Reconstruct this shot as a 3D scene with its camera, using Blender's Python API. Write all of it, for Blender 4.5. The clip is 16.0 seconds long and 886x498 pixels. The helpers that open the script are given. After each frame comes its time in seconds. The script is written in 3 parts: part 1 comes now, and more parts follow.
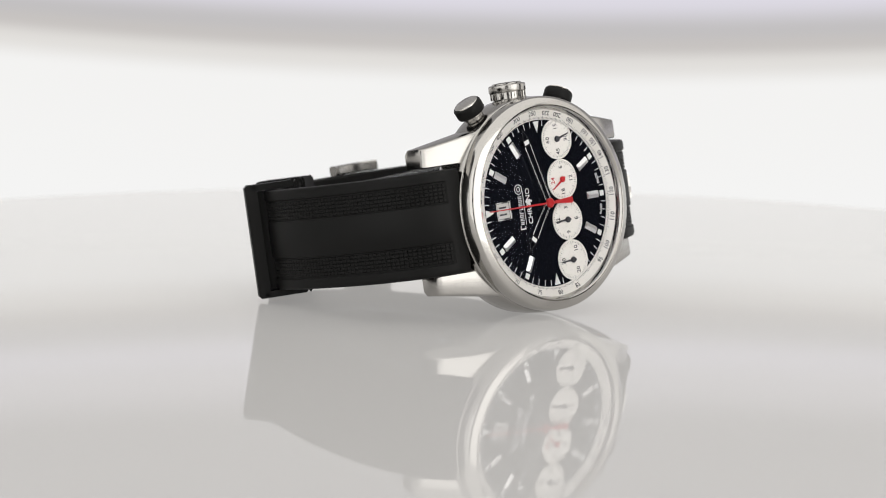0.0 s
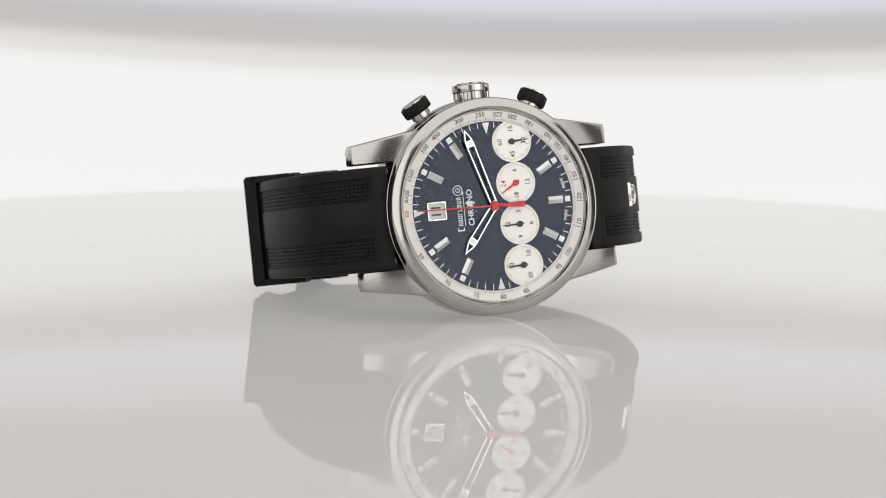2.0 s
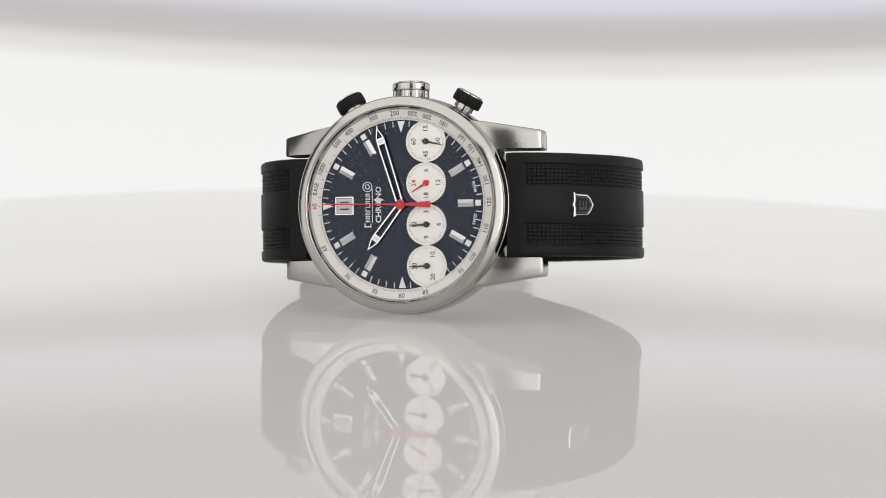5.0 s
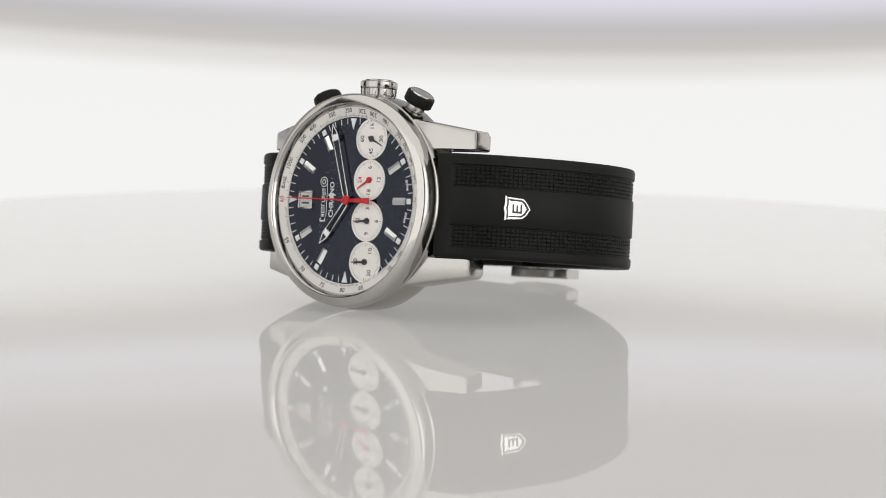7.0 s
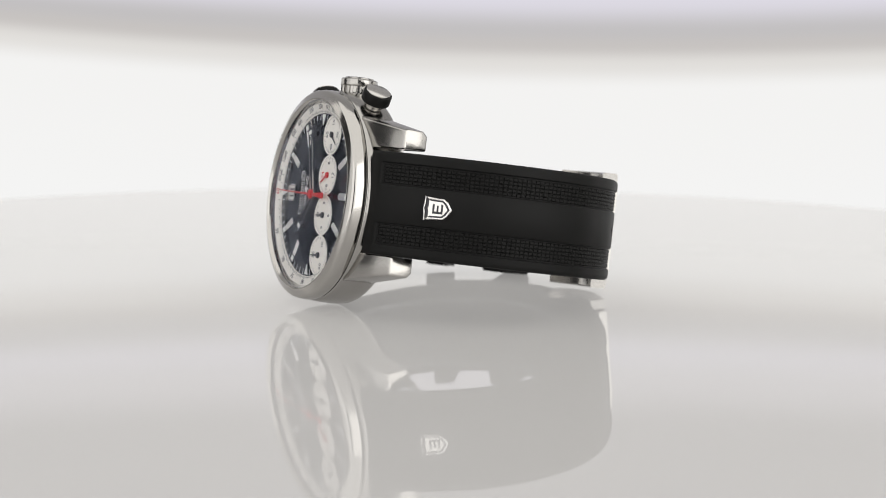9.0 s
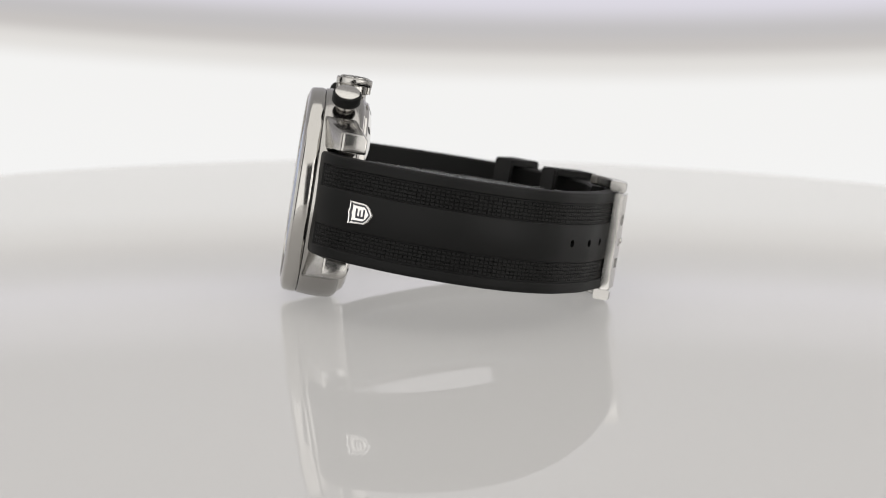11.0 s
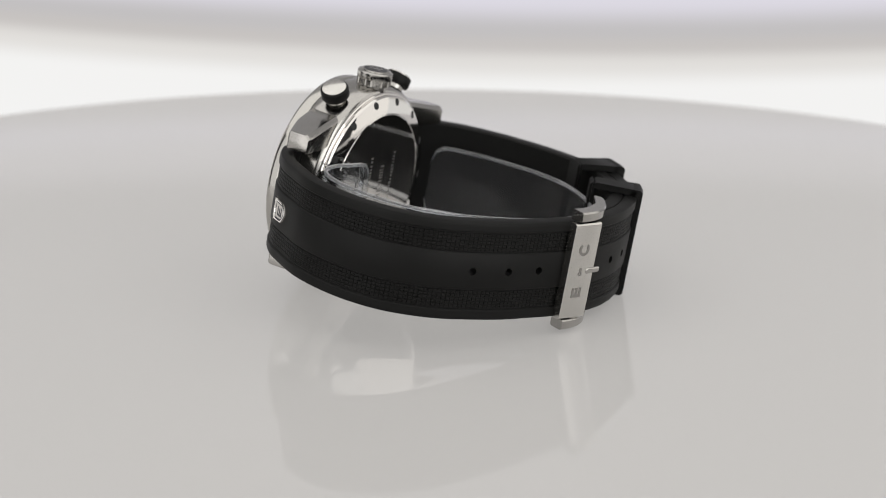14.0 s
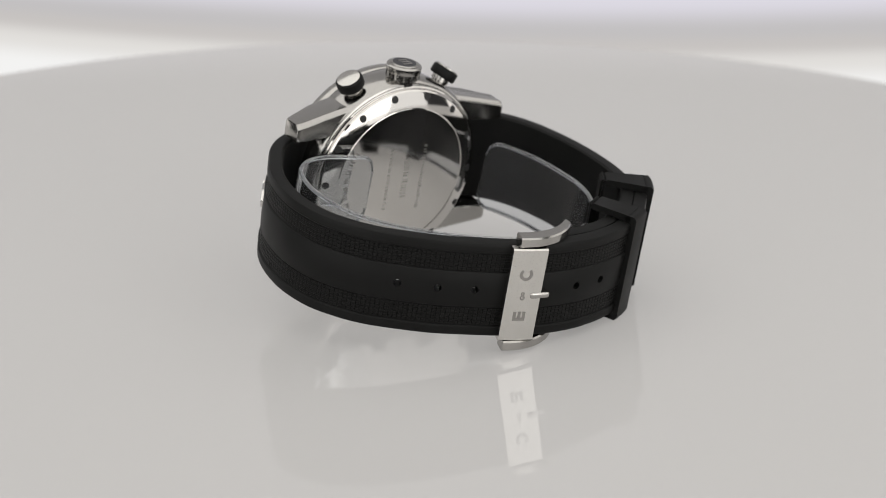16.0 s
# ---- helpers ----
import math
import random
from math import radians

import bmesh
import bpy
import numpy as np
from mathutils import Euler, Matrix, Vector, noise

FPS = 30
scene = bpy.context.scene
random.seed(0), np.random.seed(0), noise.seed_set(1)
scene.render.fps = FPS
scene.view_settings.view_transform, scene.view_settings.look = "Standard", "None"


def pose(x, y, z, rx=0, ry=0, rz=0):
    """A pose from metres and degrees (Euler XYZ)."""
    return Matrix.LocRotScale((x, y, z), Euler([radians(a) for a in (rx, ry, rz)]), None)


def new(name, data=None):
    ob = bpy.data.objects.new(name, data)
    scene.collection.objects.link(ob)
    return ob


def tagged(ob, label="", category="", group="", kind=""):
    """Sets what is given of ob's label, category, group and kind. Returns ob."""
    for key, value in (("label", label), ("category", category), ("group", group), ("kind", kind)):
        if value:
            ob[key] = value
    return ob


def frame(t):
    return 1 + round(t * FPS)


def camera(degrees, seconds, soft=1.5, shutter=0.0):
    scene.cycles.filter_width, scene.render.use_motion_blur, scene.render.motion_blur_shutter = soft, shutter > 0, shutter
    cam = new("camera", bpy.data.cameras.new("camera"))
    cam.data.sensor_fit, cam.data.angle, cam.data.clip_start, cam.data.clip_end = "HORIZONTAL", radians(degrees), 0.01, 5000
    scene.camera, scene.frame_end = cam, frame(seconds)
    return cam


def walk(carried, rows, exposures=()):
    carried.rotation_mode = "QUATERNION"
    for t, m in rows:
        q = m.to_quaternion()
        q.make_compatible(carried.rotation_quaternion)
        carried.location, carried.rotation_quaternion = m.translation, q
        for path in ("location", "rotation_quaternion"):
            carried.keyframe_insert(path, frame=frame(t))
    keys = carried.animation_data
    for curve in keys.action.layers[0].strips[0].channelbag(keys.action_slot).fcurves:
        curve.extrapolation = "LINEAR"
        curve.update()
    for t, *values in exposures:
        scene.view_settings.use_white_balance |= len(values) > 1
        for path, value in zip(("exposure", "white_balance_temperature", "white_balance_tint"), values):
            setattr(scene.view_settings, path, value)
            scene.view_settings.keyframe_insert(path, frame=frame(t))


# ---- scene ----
# ---- camera: an arm that swings the lens and the backdrop about one level axis ----
MM = 0.001
PIVOT = Vector((0.0, 0.000405, 0.0035))
ARM = 0.45256
LENS_TILT, LENS_YAW, LENS_ROLL = -0.798, -0.134, 0.747


def arm_turn(e):
    return Matrix.Translation(PIVOT) @ pose(0, 0, 0, -e)


def lens_pose(e):
    p, yaw, roll = radians(e + LENS_TILT), radians(LENS_YAW), radians(LENS_ROLL)
    ahead = Vector((0, math.cos(p), -math.sin(p)))
    up = Vector((0, math.sin(p), math.cos(p)))
    right = Vector((1, 0, 0))
    ahead, right = math.cos(yaw) * ahead + math.sin(yaw) * right, math.cos(yaw) * right - math.sin(yaw) * ahead
    right, up = math.cos(roll) * right + math.sin(roll) * up, math.cos(roll) * up - math.sin(roll) * right
    m = Matrix((right, up, -ahead)).transposed().to_4x4()
    a = radians(e)
    return Matrix.Translation(PIVOT + ARM * Vector((0, -math.cos(a), math.sin(a)))) @ m


# seconds, height of the arm in degrees
LIFT = [(0, 8.66), (4, 8.66), (8, 8.66), (9.0, 8.66), (9.2, 8.67), (9.5, 8.77), (9.8, 9.07), (10.1, 9.52), (10.5, 10.19), 
        (10.9, 10.88), (11.3, 11.59), (11.5, 11.95), (12, 12.9), (12.5, 13.92), (13, 14.98), (13.5, 16.03), (14, 17.04), (14.5, 18.05), (15, 19.06), (15.5, 20.1), (16, 21.13)]
cam = camera(23.057, 16.0, soft=0.95)
cam.data.dof.use_dof, cam.data.dof.focus_distance, cam.data.dof.aperture_fstop = True, 0.422, 22
walk(cam, [(t, lens_pose(e)) for t, e in LIFT])

# ---- materials ----


def material(name):
    m = bpy.data.materials.new(name)
    m.use_nodes = True
    return m, m.node_tree.nodes, m.node_tree.links, m.node_tree.nodes["Principled BSDF"]


def surface(name, colour, rough, metal=0.0, bump=0.0, scale=400.0, vary=0.06, ior=1.5, smudge=0.0):
    """A plain paint, metal or rubber with two scales of uneven colour and gloss and a fine relief."""
    m, n, l, b = material(name)
    b.inputs["Base Color"].default_value = (*colour, 1)
    b.inputs["Metallic"].default_value = metal
    b.inputs["IOR"].default_value = ior
    co = n.new("ShaderNodeTexCoord")
    fine = n.new("ShaderNodeTexNoise")
    fine.inputs["Scale"].default_value = scale * 6
    fine.inputs["Detail"].default_value = 4
    broad = n.new("ShaderNodeTexNoise")
    broad.inputs["Scale"].default_value = scale * 0.4
    broad.inputs["Detail"].default_value = 3
    for x in (fine, broad):
        l.new(co.outputs["Object"], x.inputs["Vector"])
    mix = n.new("ShaderNodeMix")
    mix.data_type = "RGBA"
    mix.inputs[6].default_value = (*[c * (1 - vary) for c in colour], 1)
    mix.inputs[7].default_value = (*[min(1, c * (1 + vary)) for c in colour], 1)
    l.new(broad.outputs["Fac"], mix.inputs[0])
    l.new(mix.outputs[2], b.inputs["Base Color"])
    r = n.new("ShaderNodeMapRange")
    r.inputs["To Min"].default_value = max(0.0, rough - smudge)
    r.inputs["To Max"].default_value = rough + smudge
    l.new(broad.outputs["Fac"], r.inputs["Value"])
    l.new(r.outputs["Result"], b.inputs["Roughness"])
    if bump:
        k = n.new("ShaderNodeBump")
        k.inputs["Strength"].default_value = bump
        k.inputs["Distance"].default_value = 0.00004
        l.new(fine.outputs["Fac"], k.inputs["Height"])
        l.new(k.outputs["Normal"], b.inputs["Normal"])
    return m


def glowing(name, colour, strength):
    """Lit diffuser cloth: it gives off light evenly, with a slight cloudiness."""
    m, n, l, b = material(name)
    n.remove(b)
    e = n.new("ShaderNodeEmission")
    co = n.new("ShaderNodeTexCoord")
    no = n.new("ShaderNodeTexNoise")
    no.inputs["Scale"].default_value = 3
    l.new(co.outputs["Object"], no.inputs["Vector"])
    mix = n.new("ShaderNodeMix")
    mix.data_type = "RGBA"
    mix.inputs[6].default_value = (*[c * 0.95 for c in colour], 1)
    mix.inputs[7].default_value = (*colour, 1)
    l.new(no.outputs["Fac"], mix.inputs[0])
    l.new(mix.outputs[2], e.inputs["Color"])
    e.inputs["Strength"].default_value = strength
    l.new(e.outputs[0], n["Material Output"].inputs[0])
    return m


def backdrop_cloth():
    """Glowing backdrop sheet, uneven light painted in: white, dim band, pale lilac above."""
    m, n, l, b = material("backdrop_cloth")
    n.remove(b)
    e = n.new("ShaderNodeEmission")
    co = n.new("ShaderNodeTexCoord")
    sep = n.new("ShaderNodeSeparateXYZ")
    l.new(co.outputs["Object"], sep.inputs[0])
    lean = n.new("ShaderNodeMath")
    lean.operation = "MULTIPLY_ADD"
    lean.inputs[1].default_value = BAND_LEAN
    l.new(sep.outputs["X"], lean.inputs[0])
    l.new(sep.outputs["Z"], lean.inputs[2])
    # the painted band sags in the middle
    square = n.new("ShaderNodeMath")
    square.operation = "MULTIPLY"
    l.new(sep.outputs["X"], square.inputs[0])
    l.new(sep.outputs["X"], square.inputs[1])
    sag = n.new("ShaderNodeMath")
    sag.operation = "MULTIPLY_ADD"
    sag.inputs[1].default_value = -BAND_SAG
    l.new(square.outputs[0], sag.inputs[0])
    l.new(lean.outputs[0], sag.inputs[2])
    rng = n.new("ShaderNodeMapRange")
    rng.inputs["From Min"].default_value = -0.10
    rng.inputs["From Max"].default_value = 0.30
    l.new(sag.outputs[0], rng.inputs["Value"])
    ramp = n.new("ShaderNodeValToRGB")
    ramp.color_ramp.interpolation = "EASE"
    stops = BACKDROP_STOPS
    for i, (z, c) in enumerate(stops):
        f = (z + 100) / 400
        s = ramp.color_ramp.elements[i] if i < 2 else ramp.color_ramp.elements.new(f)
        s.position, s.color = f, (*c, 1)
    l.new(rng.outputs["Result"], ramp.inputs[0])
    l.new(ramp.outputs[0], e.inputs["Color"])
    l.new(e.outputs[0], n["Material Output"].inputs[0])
    return m


def clear(name, tint, gloss_tint, rough, ior, body=0.0):
    """Clear glass or plastic: see-through, with a gloss that grows towards grazing."""
    m, n, l, b = material(name)
    n.remove(b)
    tr = n.new("ShaderNodeBsdfTransparent")
    tr.inputs[0].default_value = (*tint, 1)
    gl = n.new("ShaderNodeBsdfGlossy")
    gl.inputs["Color"].default_value = (*gloss_tint, 1)
    gl.inputs["Roughness"].default_value = rough
    fr = n.new("ShaderNodeFresnel")
    fr.inputs["IOR"].default_value = ior
    mx = n.new("ShaderNodeMixShader")
    l.new(fr.outputs[0], mx.inputs[0])
    l.new(tr.outputs[0], mx.inputs[1])
    l.new(gl.outputs[0], mx.inputs[2])
    last = mx
    if body:
        df = n.new("ShaderNodeBsdfDiffuse")
        df.inputs[0].default_value = (0.8, 0.8, 0.82, 1)
        last = n.new("ShaderNodeMixShader")
        last.inputs[0].default_value = body
        l.new(mx.outputs[0], last.inputs[1])
        l.new(df.outputs[0], last.inputs[2])
    l.new(last.outputs[0], n["Material Output"].inputs[0])
    return m


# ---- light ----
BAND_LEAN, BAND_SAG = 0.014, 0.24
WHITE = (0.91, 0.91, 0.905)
# stops past 89 are out of view, darkened so the plate mirrors less light
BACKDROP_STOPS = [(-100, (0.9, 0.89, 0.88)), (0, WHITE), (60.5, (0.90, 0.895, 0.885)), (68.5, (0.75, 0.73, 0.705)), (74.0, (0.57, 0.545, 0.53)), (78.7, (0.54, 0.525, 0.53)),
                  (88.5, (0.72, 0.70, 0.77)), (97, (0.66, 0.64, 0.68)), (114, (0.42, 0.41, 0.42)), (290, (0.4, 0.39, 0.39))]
world = bpy.data.worlds.new("studio")
world.use_nodes = True
world.node_tree.nodes["Background"].inputs[0].default_value = (0.5, 0.5, 0.52, 1)
world.node_tree.nodes["Background"].inputs[1].default_value = 0.3
scene.world = world

STEEL = surface("polished_steel", (0.43, 0.418, 0.397), 0.18, 1.0, 0.04, 300, 0.03, smudge=0.04)
SATIN = surface("satin_steel", (0.62, 0.605, 0.575), 0.2, 1.0, 0.15, 500, 0.05, smudge=0.05)
BEZEL = surface("bezel_steel", (0.5, 0.486, 0.46), 0.12, 1.0, 0.03, 300, 0.03, smudge=0.03)
RUBBER = surface("black_rubber", (0.005, 0.005, 0.0048), 0.5, 0, 0.12, 500, 0.25, ior=1.25, smudge=0.06)
MIRROR = surface("mirror_steel", (0.69, 0.67, 0.64), 0.06, 1.0, 0.02, 300, 0.03, smudge=0.03)
FROSTED = clear("frosted_plastic_edge", (0.85, 0.86, 0.87), (0.9, 0.9, 0.9), 0.3, 1.35, 0.12)
DIAL_BLACK = surface("dial_black", (0.004, 0.0045, 0.007), 0.03, 0, 0.0, 600, 0.1, ior=1.5, smudge=0.01)
DIAL_BLACK.node_tree.nodes["Principled BSDF"].inputs["Specular Tint"].default_value = (0.58, 0.64, 0.82, 1)
DIAL_WHITE = surface("dial_white", (0.91, 0.88, 0.815), 0.45, 0, 0.0, 600, 0.02)
# white disc greyed, the window's shade put into its colour
DATE_SHADED = surface("date_disc_shaded", (0.62, 0.61, 0.58), 0.5)
LUME = surface("lume_white", (0.82, 0.83, 0.80), 0.5, 0, 0.1, 600, 0.03)
PRINT_DARK = surface("print_dark", (0.03, 0.03, 0.035), 0.5)
PRINT_WHITE = surface("print_white", (0.78, 0.78, 0.78), 0.5)
RED = surface("red_lacquer", (0.55, 0.012, 0.015), 0.3)
BORE = surface("dark_bore", (0.01, 0.01, 0.01), 0.7)
ENGRAVED = surface("engraved_steel", (0.30, 0.29, 0.275), 0.4, 1.0, 0.3, 500)
ENGRAVED_BACK = surface("engraved_mirror_steel", (0.50, 0.485, 0.46), 0.3, 1.0, 0.2, 500)
MARKER = surface("baton_steel", (0.86, 0.85, 0.83), 0.38, 1.0, 0.02, 400, 0.03)
POINTER = surface("polished_pointer_steel", (0.72, 0.71, 0.69), 0.05, 1.0, 0.02, 400, 0.03, smudge=0.02)
GLASS = clear("crystal", (0.97, 0.97, 0.98), (0.62, 0.66, 0.78), 0.0, 1.16)
PLASTIC = clear("clear_plastic", (0.90, 0.91, 0.92), (0.9, 0.9, 0.9), 0.05, 1.18, 0.012)
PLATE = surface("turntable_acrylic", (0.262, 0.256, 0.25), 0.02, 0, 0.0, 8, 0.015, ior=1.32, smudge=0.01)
# own glow added so the plate stays bright round the watch
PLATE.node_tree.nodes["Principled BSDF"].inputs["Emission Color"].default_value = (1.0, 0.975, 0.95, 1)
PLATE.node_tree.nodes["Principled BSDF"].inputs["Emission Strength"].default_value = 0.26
DARK = surface("dark_cloth", (0.02, 0.02, 0.022), 0.8, 0, 0.2, 30)
GREY = surface("grey_cloth", (0.35, 0.35, 0.36), 0.8, 0, 0.2, 30)
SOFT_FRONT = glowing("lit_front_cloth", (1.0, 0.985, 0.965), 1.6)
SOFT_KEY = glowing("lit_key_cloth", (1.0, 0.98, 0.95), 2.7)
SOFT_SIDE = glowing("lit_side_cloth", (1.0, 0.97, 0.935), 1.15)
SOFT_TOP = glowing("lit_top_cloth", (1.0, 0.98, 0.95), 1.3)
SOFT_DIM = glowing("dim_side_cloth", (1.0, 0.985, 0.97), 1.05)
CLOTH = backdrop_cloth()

# ---- builders ----


def mesh_of(bm, name, mat, smooth=40):
    me = bpy.data.meshes.new(name)
    bmesh.ops.recalc_face_normals(bm, faces=bm.faces)
    bmesh.ops.scale(bm, vec=(MM, MM, MM), verts=bm.verts)
    for f in bm.faces:
        f.smooth = smooth > 0
    if smooth:
        for e in bm.edges:
            if len(e.link_faces) == 2 and e.calc_face_angle(0) > radians(smooth):
                e.smooth = False
    bm.to_mesh(me)
    bm.free()
    me.materials.append(mat)
    return me


def part(name, bm, mat, parent=None, label="", smooth=40, kind=""):
    """One mesh under a thing or part, from a bmesh in millimetres."""
    ob = new(name, mesh_of(bm, name, mat, smooth))
    ob.parent = parent
    return tagged(ob, label, kind=kind)


def thing(name, label, category, group="", kind=""):
    return tagged(new(name), label, category, group, kind)


def join(*bms):
    out = bmesh.new()
    for b in bms:
        me = bpy.data.meshes.new("tmp")
        b.to_mesh(me)
        b.free()
        out.from_mesh(me)
        bpy.data.meshes.remove(me)
    return out


def lathe(profile, axis="y", segs=128, close=False):
    """Turn a profile of (radius, along) about an axis."""
    bm = bmesh.new()
    rings = []
    for r, a in profile:
        if r < 1e-6:
            rings.append([bm.verts.new((0, 0, a))])
        else:
            rings.append([bm.verts.new((r * math.cos(2 * math.pi * i / segs), r * math.sin(2 * math.pi * i / segs), a)) for i in range(segs)])
    pairs = list(zip(rings, rings[1:])) + ([(rings[-1], rings[0])] if close else [])
    for A, B in pairs:
        for i in range(segs):
            j = (i + 1) % segs
            q = [A[i % len(A)], A[j % len(A)], B[j % len(B)], B[i % len(B)]]
            f = []
            for v in q:
                if v not in f:
                    f.append(v)
            if len(f) > 2:
                bm.faces.new(f)
    if axis == "y":
        bmesh.ops.transform(bm, matrix=Matrix(((1, 0, 0, 0), (0, 0, 1, 0), (0, 1, 0, 0), (0, 0, 0, 1))), verts=bm.verts)
    return bm


def moved(bm, m):
    bmesh.ops.transform(bm, matrix=m, verts=bm.verts)
    return bm


def block(x0, x1, y0, y1, z0, z1, bevel=0.0, seg=2):
    bm = bmesh.new()
    bmesh.ops.create_cube(bm, size=1)
    moved(bm, Matrix.Translation(((x0 + x1) / 2, (y0 + y1) / 2, (z0 + z1) / 2)) @ Matrix.Diagonal((x1 - x0, y1 - y0, z1 - z0, 1)))
    if bevel:
        bmesh.ops.bevel(bm, geom=bm.edges[:], offset=bevel, segments=seg, profile=0.6, affect="EDGES")
    return bm


def prism(points, h0, h1, bevel=0.0):
    """Extrude a flat outline (u, v) between heights h0 and h1."""
    bm = bmesh.new()
    lo = [bm.verts.new((u, v, h0)) for u, v in points]
    hi = [bm.verts.new((u, v, h1)) for u, v in points]
    n = len(points)
    bm.faces.new(lo[::-1])
    top = bm.faces.new(hi)
    for i in range(n):
        bm.faces.new((lo[i], lo[(i + 1) % n], hi[(i + 1) % n], hi[i]))
    if bevel:
        bmesh.ops.bevel(bm, geom=list(top.edges), offset=bevel, segments=2, profile=0.6, affect="EDGES")
    return bm


# dial space: u towards 3 o'clock, v towards 12 o'clock, w out of the dial
DIAL = Matrix(((0, -1, 0, 0), (0, 0, -1, 0), (1, 0, 0, 0), (0, 0, 0, 1)))


def on_dial(bm):
    return moved(bm, DIAL)


def letters(text, size, h=0.02):
    """Flat letters of the built-in font, centred on the origin, size high."""
    cu = bpy.data.curves.new("text", "FONT")
    cu.body, cu.size, cu.align_x, cu.align_y, cu.extrude = text, size, "CENTER", "CENTER", h / 2
    cu.offset = 0.012 * size
    cu.resolution_u = 2
    ob = bpy.data.objects.new("text", cu)
    scene.collection.objects.link(ob)
    bpy.context.view_layer.update()
    me = bpy.data.meshes.new_from_object(ob.evaluated_get(bpy.context.evaluated_depsgraph_get()))
    bm = bmesh.new()
    bm.from_mesh(me)
    bpy.data.objects.remove(ob)
    bpy.data.curves.remove(cu)
    bpy.data.meshes.remove(me)
    return bm


def spline(points, step):
    """Even points along a smooth line through the given ones, with their headings."""
    P = [Vector(p) for p in points]
    P = [2 * P[0] - P[1]] + P + [2 * P[-1] - P[-2]]
    fine = []
    for i in range(1, len(P) - 2):
        a, b, c, d = P[i - 1:i + 3]
        for k in range(24):
            t = k / 24
            fine.append(0.5 * (2 * b + (c - a) * t + (2 * a - 5 * b + 4 * c - d) * t * t + (3 * b - a - 3 * c + d) * t ** 3))
    fine.append(P[-2])
    s = [0.0]
    for a, b in zip(fine, fine[1:]):
        s.append(s[-1] + (b - a).length)
    n = max(2, round(s[-1] / step))
    out, j = [], 0
    for i in range(n + 1):
        q = s[-1] * i / n
        while j < len(s) - 2 and s[j + 1] < q:
            j += 1
        f = (q - s[j]) / max(1e-9, s[j + 1] - s[j])
        out.append((q, fine[j].lerp(fine[j + 1], f), (fine[j + 1] - fine[j]).normalized()))
    return out


def lift(y):
    """The strap leans a little against the case."""
    return -0.25 - 0.0045 * min(y, 55.0)


def sweep(line, section, side):
    """Carry a closed section of (z, depth) along a flat line; depth goes to the given side of the heading."""
    bm = bmesh.new()
    rings = []
    for s, p, d in line:
        n = Vector((-d.y, d.x)) * side
        rings.append([bm.verts.new((p.x + n.x * e, p.y + n.y * e, z + lift(p.y))) for z, e in section(s)])
    k = len(rings[0])
    for A, B in zip(rings, rings[1:]):
        for i in range(k):
            bm.faces.new((A[i], A[(i + 1) % k], B[(i + 1) % k], B[i]))
    bm.faces.new(rings[0][::-1])
    bm.faces.new(rings[-1])
    return bm


def cut(ob, tools):
    """Cut bores through a mesh."""
    me = bpy.data.meshes.new("tool")
    tools.to_mesh(me)
    tools.free()
    tool = bpy.data.objects.new("tool", me)
    scene.collection.objects.link(tool)
    mod = ob.modifiers.new("bores", "BOOLEAN")
    mod.operation, mod.solver, mod.object = "DIFFERENCE", "EXACT", tool
    bpy.context.view_layer.update()
    done = bpy.data.meshes.new_from_object(ob.evaluated_get(bpy.context.evaluated_depsgraph_get()))
    ob.modifiers.remove(mod)
    ob.data = done
    bpy.data.objects.remove(tool)
    bpy.data.meshes.remove(me)


# ---- studio ----


